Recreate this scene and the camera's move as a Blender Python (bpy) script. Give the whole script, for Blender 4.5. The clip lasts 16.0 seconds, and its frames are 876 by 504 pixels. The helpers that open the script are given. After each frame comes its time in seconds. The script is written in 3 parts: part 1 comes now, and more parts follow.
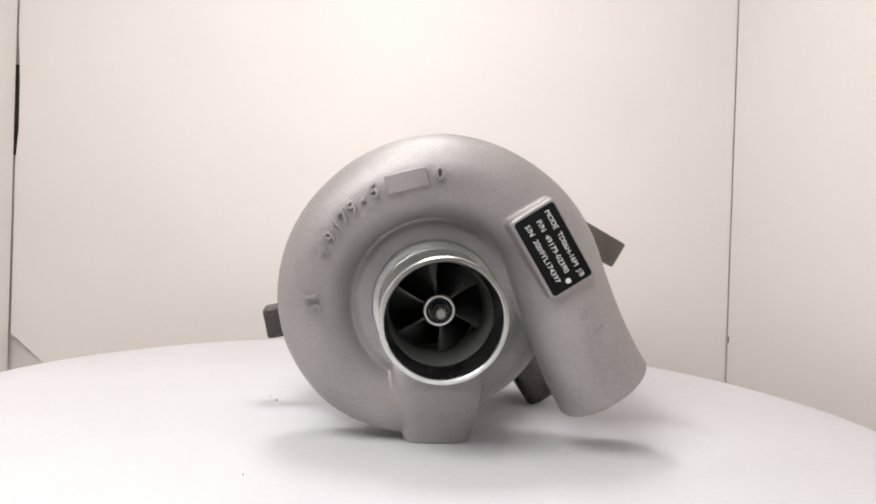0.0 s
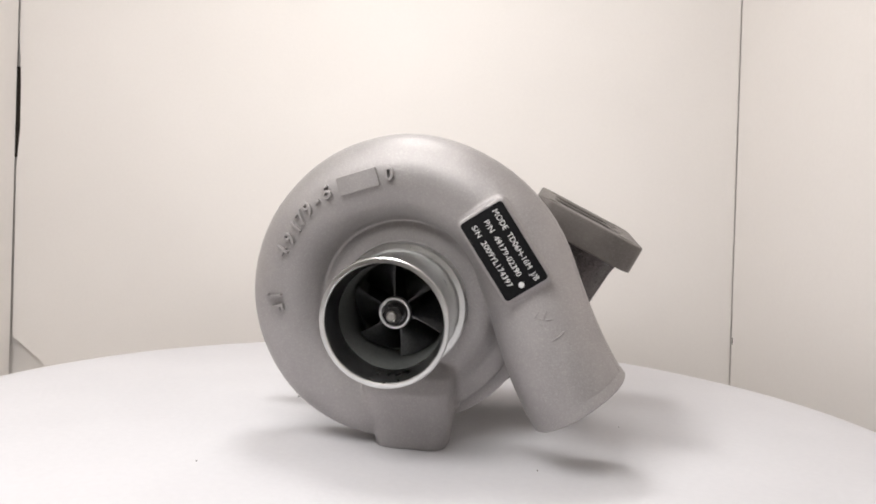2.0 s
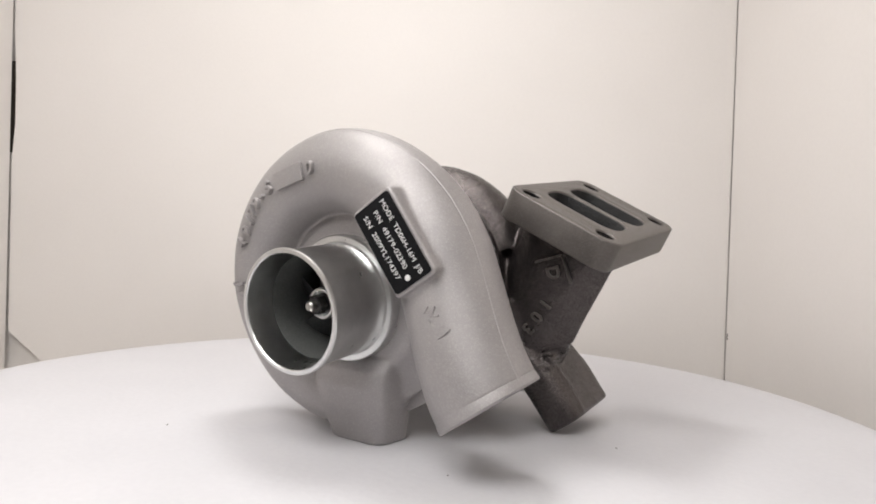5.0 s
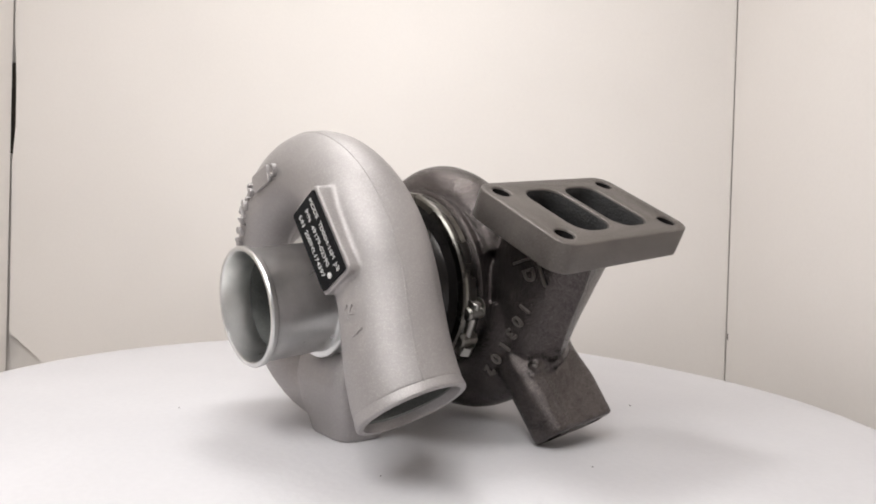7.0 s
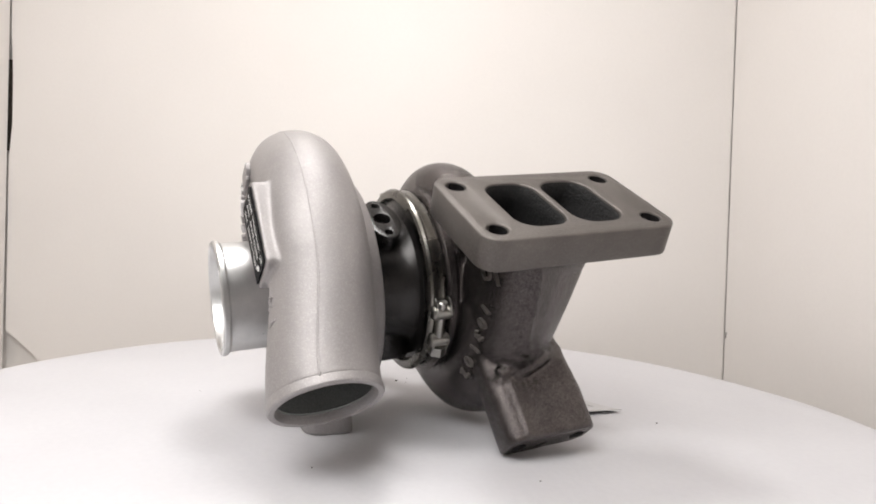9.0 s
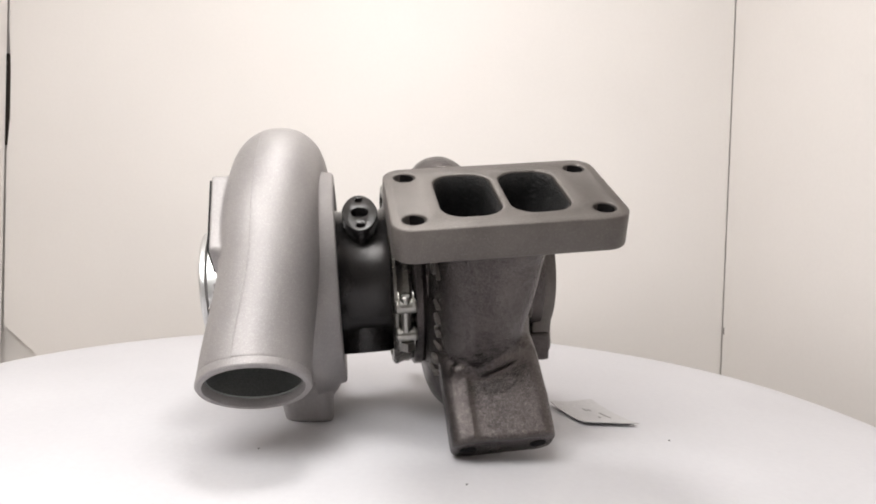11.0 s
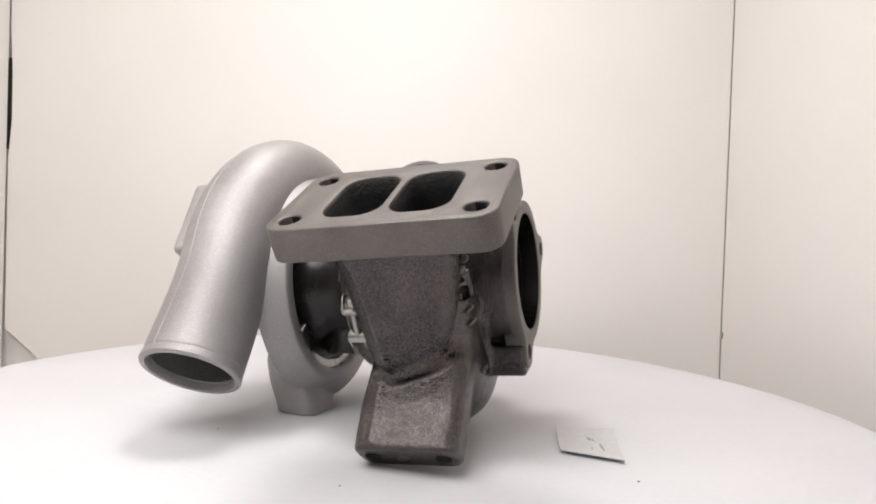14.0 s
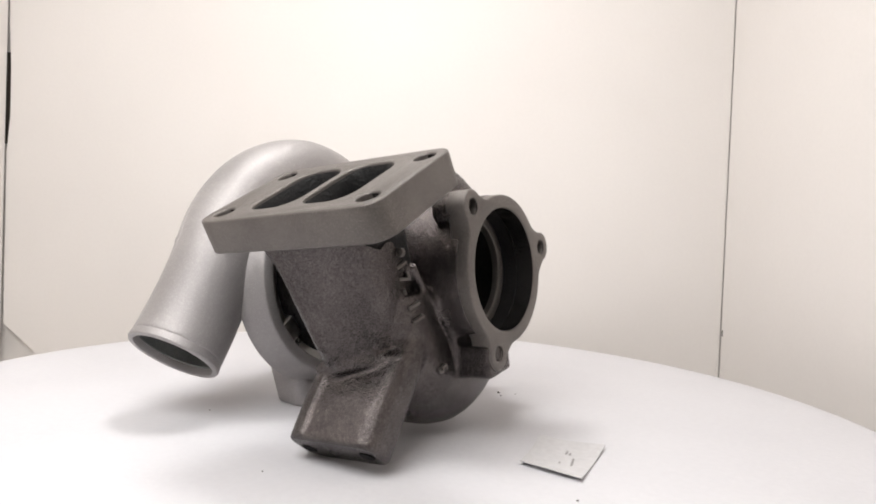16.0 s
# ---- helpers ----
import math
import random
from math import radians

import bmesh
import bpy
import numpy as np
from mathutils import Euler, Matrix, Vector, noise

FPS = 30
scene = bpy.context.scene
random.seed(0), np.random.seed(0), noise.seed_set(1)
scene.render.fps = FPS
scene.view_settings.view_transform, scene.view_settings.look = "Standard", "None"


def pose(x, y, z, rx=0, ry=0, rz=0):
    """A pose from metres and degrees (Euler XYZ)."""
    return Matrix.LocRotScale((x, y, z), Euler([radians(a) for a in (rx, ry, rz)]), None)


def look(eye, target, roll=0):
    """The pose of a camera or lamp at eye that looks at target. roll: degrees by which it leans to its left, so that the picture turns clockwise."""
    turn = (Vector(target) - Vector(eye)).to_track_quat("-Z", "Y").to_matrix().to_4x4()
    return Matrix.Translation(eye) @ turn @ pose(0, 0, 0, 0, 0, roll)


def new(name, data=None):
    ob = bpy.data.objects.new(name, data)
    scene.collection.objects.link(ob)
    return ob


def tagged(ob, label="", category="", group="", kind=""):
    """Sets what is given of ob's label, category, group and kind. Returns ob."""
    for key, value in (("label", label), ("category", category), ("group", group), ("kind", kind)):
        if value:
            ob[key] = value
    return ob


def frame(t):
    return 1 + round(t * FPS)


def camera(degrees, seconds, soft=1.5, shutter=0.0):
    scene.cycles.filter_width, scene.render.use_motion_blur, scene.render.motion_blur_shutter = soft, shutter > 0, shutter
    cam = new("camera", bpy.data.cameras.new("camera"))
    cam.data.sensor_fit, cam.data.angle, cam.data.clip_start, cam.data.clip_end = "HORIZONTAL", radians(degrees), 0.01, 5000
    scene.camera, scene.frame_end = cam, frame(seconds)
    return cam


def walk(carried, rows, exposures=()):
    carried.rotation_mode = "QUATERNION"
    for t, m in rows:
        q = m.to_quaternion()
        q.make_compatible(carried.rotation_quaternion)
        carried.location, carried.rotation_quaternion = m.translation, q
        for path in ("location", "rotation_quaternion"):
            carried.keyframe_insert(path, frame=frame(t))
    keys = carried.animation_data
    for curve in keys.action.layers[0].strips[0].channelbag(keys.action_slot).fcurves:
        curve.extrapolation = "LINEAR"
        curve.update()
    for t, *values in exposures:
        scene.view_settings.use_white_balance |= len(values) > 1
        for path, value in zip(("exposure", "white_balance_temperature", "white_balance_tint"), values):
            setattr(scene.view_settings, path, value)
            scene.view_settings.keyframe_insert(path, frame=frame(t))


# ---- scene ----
# camera: hand-held before a turning table
cam = camera(63.99, 16.0, soft=1.9)
WAY = [
    (0.0, 0.0423, -0.4215, 0.1112, 88.346, 2.997, 2.668), (0.5, 0.0415, -0.4223, 0.1153, 87.927, 2.959, 2.476),
    (1.0, 0.0418, -0.4219, 0.1157, 88.158, 3.104, 2.483), (1.5, 0.0413, -0.4203, 0.115, 88.287, 3.004, 2.601),
    (2.0, 0.0411, -0.4189, 0.1127, 88.359, 3.117, 2.574), (2.5, 0.0412, -0.4175, 0.1111, 88.199, 2.998, 2.688),
    (3.0, 0.0415, -0.4181, 0.1115, 88.151, 2.89, 2.724), (3.5, 0.0413, -0.4194, 0.1123, 88.051, 2.952, 2.659),
    (4.0, 0.0415, -0.42, 0.1132, 88.062, 2.798, 2.68), (6.5, 0.0415, -0.4194, 0.1119, 87.94, 2.886, 2.553),
    (7.0, 0.0417, -0.4202, 0.1135, 87.996, 2.862, 2.513), (7.5, 0.0423, -0.419, 0.1132, 88.008, 2.785, 2.699),
    (8.0, 0.0426, -0.4186, 0.1129, 87.935, 2.771, 2.757), (8.5, 0.0428, -0.4187, 0.113, 87.898, 2.877, 2.604),
    (9.0, 0.0433, -0.4182, 0.1136, 87.832, 2.81, 2.601), (11.5, 0.042, -0.419, 0.1126, 87.508, 2.588, 2.722),
    (12.0, 0.0419, -0.4202, 0.1146, 87.502, 2.772, 2.548), (12.5, 0.0416, -0.4215, 0.1164, 87.666, 2.601, 2.675),
    (13.0, 0.0423, -0.4223, 0.1165, 87.792, 2.579, 2.793), (13.5, 0.0428, -0.4222, 0.1164, 87.83, 2.71, 2.813),
    (14.0, 0.0426, -0.4211, 0.1144, 87.758, 2.618, 2.799), (14.5, 0.0427, -0.4202, 0.1138, 87.589, 2.648, 2.834),
    (15.0, 0.0437, -0.4202, 0.1145, 87.594, 2.69, 2.9), (15.5, 0.0439, -0.4197, 0.1148, 87.529, 2.752, 2.89),
    (16.0, 0.0448, -0.4187, 0.1145, 87.466, 2.707, 3.013)]
walk(cam, [(t, pose(x, y, z, tilt, 0, turn) @ pose(0, 0, 0, 0, 0, roll)) for t, x, y, z, tilt, turn, roll in WAY],
     exposures=[(0.0, 0.09), (3.5, 0.0), (6.5, -0.02), (7.5, 0.02), (9.0, 0.11), (12.5, 0.12), (16.0, 0.19)])

# ---- light: a flat lamp under the booth's ceiling, an added unseen fill hung before ----
world = bpy.data.worlds.new("world")
world.use_nodes = True
world.node_tree.nodes["Background"].inputs[0].default_value = (0.9, 0.86, 0.82, 1)
world.node_tree.nodes["Background"].inputs[1].default_value = 0.25
scene.world = world
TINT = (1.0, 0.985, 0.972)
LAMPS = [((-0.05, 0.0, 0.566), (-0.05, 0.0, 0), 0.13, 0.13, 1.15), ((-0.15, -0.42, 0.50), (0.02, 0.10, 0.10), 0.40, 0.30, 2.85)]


def area_lamp(name, place, target, wide, deep, power, colour):
    data = bpy.data.lights.new(name, "AREA")
    data.shape, data.size, data.size_y, data.energy, data.color = "RECTANGLE", wide, deep, power, colour
    ob = new(name, data)
    ob.matrix_world = look(place, target)
    return ob


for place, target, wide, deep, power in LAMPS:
    area_lamp("booth_and_fill_light", place, target, wide, deep, power, TINT)


# ---- materials ----
def nodes_of(name):
    m = bpy.data.materials.new(name)
    m.use_nodes = True
    return m, m.node_tree.nodes, m.node_tree.links, m.node_tree.nodes["Principled BSDF"]


def surface(name, low, high, scale=40.0, rough=0.5, metal=0.0, bump=0.0, bump_scale=400.0, rough_vary=0.1, sparkle=0.0, sparkle_scale=900.0,
            stains=0.25, distance=0.001):
    """A surface that varies between two colours at two scales, with a fine relief."""
    m, n, l, b = nodes_of(name)
    co = n.new("ShaderNodeTexCoord")
    big = n.new("ShaderNodeTexNoise")
    big.inputs["Scale"].default_value, big.inputs["Detail"].default_value = scale, 5
    fine = n.new("ShaderNodeTexNoise")
    fine.inputs["Scale"].default_value, fine.inputs["Detail"].default_value = bump_scale, 4
    for t in (big, fine):
        l.new(co.outputs["Object"], t.inputs["Vector"])
    mix = n.new("ShaderNodeMath")
    mix.operation = "MULTIPLY_ADD"
    mix.inputs[1].default_value = stains
    l.new(big.outputs[0], mix.inputs[0])
    part_fine = n.new("ShaderNodeMath")
    part_fine.operation = "MULTIPLY"
    part_fine.inputs[1].default_value = 1 - stains
    l.new(fine.outputs[0], part_fine.inputs[0])
    l.new(part_fine.outputs[0], mix.inputs[2])
    ramp = n.new("ShaderNodeValToRGB")
    ramp.color_ramp.elements[0].position, ramp.color_ramp.elements[1].position = 0.3, 0.7
    ramp.color_ramp.elements[0].color, ramp.color_ramp.elements[1].color = (*low, 1), (*high, 1)
    l.new(mix.outputs[0], ramp.inputs[0])
    colour = ramp.outputs[0]
    b.inputs["Metallic"].default_value = metal
    ro = n.new("ShaderNodeMapRange")
    ro.inputs[3].default_value, ro.inputs[4].default_value = rough - rough_vary, rough + rough_vary
    l.new(big.outputs[0], ro.inputs[0])
    rough_out = ro.outputs[0]
    # sparkle painted as lighter cells in the base colour
    if sparkle:
        sp = n.new("ShaderNodeTexVoronoi")
        sp.inputs["Scale"].default_value = sparkle_scale
        l.new(co.outputs["Object"], sp.inputs["Vector"])
        pick = n.new("ShaderNodeMapRange")
        pick.inputs[1].default_value, pick.inputs[2].default_value = 0.72, 0.95
        sep = n.new("ShaderNodeSeparateColor")
        l.new(sp.outputs["Color"], sep.inputs[0])
        l.new(sep.outputs[0], pick.inputs[0])
        amount = n.new("ShaderNodeMath")
        amount.operation = "MULTIPLY"
        amount.inputs[1].default_value = sparkle
        l.new(pick.outputs[0], amount.inputs[0])
        glint = n.new("ShaderNodeMix")
        glint.data_type = "RGBA"
        glint.inputs[7].default_value = tuple(min(1, c * 2.2 + 0.05) for c in high) + (1,)
        l.new(amount.outputs[0], glint.inputs[0])
        l.new(colour, glint.inputs[6])
        colour = glint.outputs[2]
    l.new(colour, b.inputs["Base Color"])
    l.new(rough_out, b.inputs["Roughness"])
    if bump:
        bp = n.new("ShaderNodeBump")
        bp.inputs["Strength"].default_value, bp.inputs["Distance"].default_value = bump, distance
        l.new(fine.outputs[0], bp.inputs["Height"])
        l.new(bp.outputs[0], b.inputs["Normal"])
    return m


def glowing(name, colour, strength):
    m, n, l, b = nodes_of(name)
    b.inputs["Base Color"].default_value = (*colour, 1)
    b.inputs["Emission Color"].default_value = (*colour, 1)
    b.inputs["Emission Strength"].default_value = strength
    return m


CAST_ALU = surface("cast_aluminium", (0.30, 0.284, 0.282), (0.42, 0.399, 0.396), 24, 0.50, 0.55, 0.7, 1900, 0.06, 0.09, 2100, 0.62, 0.0003)
MACHINED = surface("machined_aluminium", (0.58, 0.585, 0.58), (0.80, 0.80, 0.795), 90, 0.29, 1.0, 0.08, 2600, 0.05, stains=0.6, distance=0.00005)
turned = MACHINED.node_tree.nodes.new("ShaderNodeTangent")
turned.direction_type, turned.axis = "RADIAL", "Y"
MACHINED.node_tree.links.new(turned.outputs[0], MACHINED.node_tree.nodes["Principled BSDF"].inputs["Tangent"])
MACHINED.node_tree.nodes["Principled BSDF"].inputs["Anisotropic"].default_value = 0.7
ZINC = surface("zinc_plated_steel", (0.30, 0.29, 0.275), (0.48, 0.47, 0.44), 60, 0.30, 1.0, 0.1, 900, 0.1, stains=0.5, distance=0.0002)
BAND_STEEL = surface("dark_band_steel", (0.13, 0.125, 0.115), (0.24, 0.23, 0.21), 60, 0.27, 1.0, 0.1, 900, 0.08, stains=0.5, distance=0.0002)
CAST_IRON = surface("cast_iron", (0.030, 0.0265, 0.0265), (0.165, 0.146, 0.142), 45, 0.25, 0.9, 1.0, 1200, 0.07, 0.10, 1600, 0.38, 0.0005)
FLANGE_IRON = surface("milled_iron", (0.10, 0.089, 0.082), (0.18, 0.163, 0.151), 40, 0.42, 0.5, 0.5, 1600, 0.10, 0.08, 1700, 0.7, 0.0005)
DARK_IRON = surface("oiled_dark_iron", (0.012, 0.011, 0.011), (0.035, 0.032, 0.031), 35, 0.24, 0.4, 0.25, 1200, 0.08, stains=0.6, distance=0.0004)
# black base puts the shade of bores and holes into the colour
HOLE_SHADE = surface("shaded_bore", (0.006, 0.0055, 0.006), (0.02, 0.018, 0.018), 60, 0.88, 0.0, 0.6, 900, 0.08, 0.04, 1300, distance=0.0006)
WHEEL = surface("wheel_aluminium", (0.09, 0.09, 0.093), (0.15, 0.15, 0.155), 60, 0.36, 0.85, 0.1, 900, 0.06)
# near-black base stands in for the shade deep in the gas ports
PORT_SHADE = surface("shaded_port_wall", (0.0015, 0.0014, 0.0016), (0.006, 0.0055, 0.0058), 60, 0.7, 0.0, 0.8, 700, 0.08, 0.07, 900, distance=0.001)
# greyer than the cast aluminium: the shade inside the bores is in its colour
SHADED_ALU = surface("shaded_aluminium", (0.13, 0.135, 0.13), (0.21, 0.217, 0.208), 30, 0.5, 0.6, 0.3, 1200, 0.08, distance=0.0004)
PLATE_BLACK = surface("black_foil", (0.008, 0.008, 0.009), (0.014, 0.014, 0.015), 50, 0.6, 0.0, 0.05, 800, 0.05)
PLATE_BLACK.node_tree.nodes["Principled BSDF"].inputs["Specular IOR Level"].default_value = 0.06
HOLE_SHADE.node_tree.nodes["Principled BSDF"].inputs["Specular IOR Level"].default_value = 0.12
PRINT = surface("white_print", (0.68, 0.68, 0.67), (0.80, 0.80, 0.79), 200, 0.5)
CLOTH = surface("white_cover", (0.612, 0.605, 0.627), (0.678, 0.671, 0.693), 9, 0.75, 0.0, 0.25, 260, 0.1, stains=0.7, distance=0.0006)
BOARD = surface("white_board", (0.75, 0.714, 0.684), (0.80, 0.764, 0.734), 5, 0.7, 0.0, 0.1, 300, 0.1, stains=0.75, distance=0.0005)
PAPER = surface("note_paper", (0.54, 0.53, 0.535), (0.62, 0.61, 0.615), 60, 0.7, 0.0, 0.1, 300, 0.05)
INK = surface("faded_ink", (0.30, 0.29, 0.29), (0.4, 0.39, 0.38), 200, 0.7)
DIM_WALL = surface("grey_unseen_wall", (0.20, 0.19, 0.18), (0.26, 0.25, 0.24), 5, 0.7, 0.0, 0.1, 300, 0.1)
GAP_DARK = surface("dark_gap", (0.025, 0.02, 0.015), (0.05, 0.04, 0.03), 60, 0.8)
GLOW = glowing("lamp_diffuser", TINT, 1.2)

# ---- helpers of shape; lengths in millimetres ----
MM = 0.001


def part(name, bm, material, parent, label="", smooth=40):
    """Links a bmesh, in millimetres, as one mesh under a thing or a part."""
    bmesh.ops.recalc_face_normals(bm, faces=bm.faces)
    bmesh.ops.scale(bm, vec=(MM, MM, MM), verts=bm.verts)
    me = bpy.data.meshes.new(name)
    bm.to_mesh(me)
    bm.free()
    return finish(name, me, material, parent, label, smooth)


def finish(name, me, material, parent, label="", smooth=40):
    me.materials.clear()
    me.materials.append(material)
    me.polygons.foreach_set("use_smooth", [True] * len(me.polygons))
    me.set_sharp_from_angle(angle=radians(smooth))
    ob = new(name, me)
    ob.parent = parent
    return tagged(ob, label)


def lathe(profile, segs=96, bm=None, closed=False):
    """Turns (radius, y) pairs round the y axis."""
    bm = bm or bmesh.new()
    rings = []
    for r, y in profile:
        if r < 1e-6:
            rings.append([bm.verts.new((0, y, 0))])
        else:
            rings.append([bm.verts.new((r * math.cos(a), y, r * math.sin(a)))
                          for a in (2 * math.pi * k / segs for k in range(segs))])
    pairs = list(zip(rings, rings[1:])) + ([(rings[-1], rings[0])] if closed else [])
    for p, q in pairs:
        for k in range(segs):
            k2 = (k + 1) % segs
            f = [p[k % len(p)], p[k2 % len(p)], q[k2 % len(q)], q[k % len(q)]]
            f = list(dict.fromkeys(f))
            if len(f) > 2:
                bm.faces.new(f)
    return bm


def loft(rings, bm=None, caps=(True, True), closed=False):
    bm = bm or bmesh.new()
    vs = [[bm.verts.new(v) for v in r] for r in rings]
    for p, q in list(zip(vs, vs[1:])) + ([(vs[-1], vs[0])] if closed else []):
        for k in range(len(p)):
            bm.faces.new((p[k], p[(k + 1) % len(p)], q[(k + 1) % len(p)], q[k]))
    if caps[0]:
        bm.faces.new(vs[0])
    if caps[1]:
        bm.faces.new(vs[-1])
    return bm


def frame_axes(forward, side):
    f = Vector(forward).normalized()
    s = (Vector(side) - Vector(side).dot(f) * f).normalized()
    return s, f.cross(s)


def ring(centre, s, u, a, b, n=40, power=2.0):
    """A superellipse with the half axes a along s and b along u."""
    out = []
    for k in range(n):
        c, d = math.cos(2 * math.pi * k / n), math.sin(2 * math.pi * k / n)
        x = math.copysign(abs(c) ** (2 / power), c) * a
        y = math.copysign(abs(d) ** (2 / power), d) * b
        out.append(Vector(centre) + s * x + u * y)
    return out


def rounded(hx, hy, r, n=6, cx=0.0, cy=0.0):
    pts = []
    for qx, qy, a0 in ((1, 1, 0), (-1, 1, 90), (-1, -1, 180), (1, -1, 270)):
        for k in range(n + 1):
            a = radians(a0 + 90 * k / n)
            pts.append((cx + qx * (hx - r) + r * math.cos(a), cy + qy * (hy - r) + r * math.sin(a)))
    return pts


def circle(r, cx=0.0, cy=0.0, n=28):
    return [(cx + r * math.cos(2 * math.pi * k / n), cy + r * math.sin(2 * math.pi * k / n)) for k in range(n)]


def placed(x_axis, y_axis, centre):
    x, y = Vector(x_axis).normalized(), Vector(y_axis)
    y = (y - y.dot(x) * x).normalized()
    m = Matrix((x, y, x.cross(y))).transposed().to_4x4()
    m.translation = Vector(centre)
    return m


def plate(name, outlines, thick, bevel, m, material, parent, label="", smooth=35):
    """A flat plate with holes, its first outline outside; m lays its middle plane, z is its normal."""
    cu = bpy.data.curves.new(name, "CURVE")
    cu.dimensions, cu.fill_mode = "2D", "BOTH"
    cu.extrude, cu.bevel_depth, cu.bevel_resolution, cu.offset = thick / 2 - bevel, bevel, 2, -bevel
    for pts in outlines:
        sp = cu.splines.new("POLY")
        sp.points.add(len(pts) - 1)
        for p, (x, y) in zip(sp.points, pts):
            p.co = (x, y, 0, 1)
        sp.use_cyclic_u = True
    return curve_mesh(name, cu, m, material, parent, label, smooth)


def curve_mesh(name, cu, m, material, parent, label="", smooth=35):
    tmp = bpy.data.objects.new(name, cu)
    scene.collection.objects.link(tmp)
    bpy.context.view_layer.update()
    me = bpy.data.meshes.new_from_object(tmp.evaluated_get(bpy.context.evaluated_depsgraph_get()))
    bpy.data.objects.remove(tmp)
    bpy.data.curves.remove(cu)
    weld = bmesh.new()
    weld.from_mesh(me)
    bmesh.ops.remove_doubles(weld, verts=weld.verts, dist=1e-4)
    weld.to_mesh(me)
    weld.free()
    me.transform(Matrix.Scale(MM, 4) @ m)
    return finish(name, me, material, parent, label, smooth)


def writing(name, text, size, thick, m, material, parent, label="", bold=0.0, stretch=1.0):
    cu = bpy.data.curves.new(name, "FONT")
    cu.body, cu.size, cu.extrude, cu.offset = text, size, thick, bold
    cu.align_x, cu.align_y = "CENTER", "CENTER"
    cu.resolution_u = 3
    if thick > 0.3:
        cu.bevel_depth, cu.bevel_resolution = 0.15, 1
    return curve_mesh(name, cu, m @ Matrix.Diagonal((stretch, 1, 1, 1)), material, parent, label)


def block(hx, hy, hz, m=Matrix(), bevel=1.0, bm=None, segs=2):
    bm = bm or bmesh.new()
    made = bmesh.ops.create_cube(bm, size=1.0, matrix=m @ Matrix.Diagonal((2 * hx, 2 * hy, 2 * hz, 1)))
    if bevel:
        edges = list({e for v in made["verts"] for e in v.link_edges})
        bmesh.ops.bevel(bm, geom=edges, offset=bevel, segments=segs, affect="EDGES", profile=0.5)
    return bm


def rod(a, b, r, n=20, bm=None, r2=None, chamfer=0.0):
    a, b = Vector(a), Vector(b)
    s, u = frame_axes(b - a, (0.3, 0.5, 0.81))
    r2 = r if r2 is None else r2
    d = (b - a).normalized()
    rs = [ring(a, s, u, r, r, n), ring(b, s, u, r2, r2, n)]
    if chamfer:
        rs = [ring(a, s, u, r - chamfer, r - chamfer, n), ring(a + d * chamfer, s, u, r, r, n),
              ring(b - d * chamfer, s, u, r2, r2, n), ring(b, s, u, r2 - chamfer, r2 - chamfer, n)]
    return loft(rs, bm)


def between(table, x):
    """Smooth values between the rows (x, ...) of a table."""
    for p, q in zip(table, table[1:]):
        if x <= q[0]:
            f = max(0.0, (x - p[0]) / (q[0] - p[0]))
            return [a + (b - a) * f for a, b in zip(p[1:], q[1:])]
    return list(table[-1][1:])

# ---- the booth of white boards ----
BACK, LEFT, RIGHT, FLOOR, TOP, FRONT = 0.330, -0.469, 0.309, -0.14, 0.60, -0.78


def board(name, corners, normal, thick, label):
    """A board with its front face through the corners, in metres, going back along the normal."""
    bm = bmesh.new()
    n = Vector(normal).normalized() * thick
    loft([[Vector(c) for c in corners], [Vector(c) + n for c in corners]], bm)
    bmesh.ops.recalc_face_normals(bm, faces=bm.faces)
    me = bpy.data.meshes.new(name)
    bm.to_mesh(me)
    bm.free()
    me.materials.append(BOARD)
    return tagged(new(name, me), label, "wall", kind="structure")


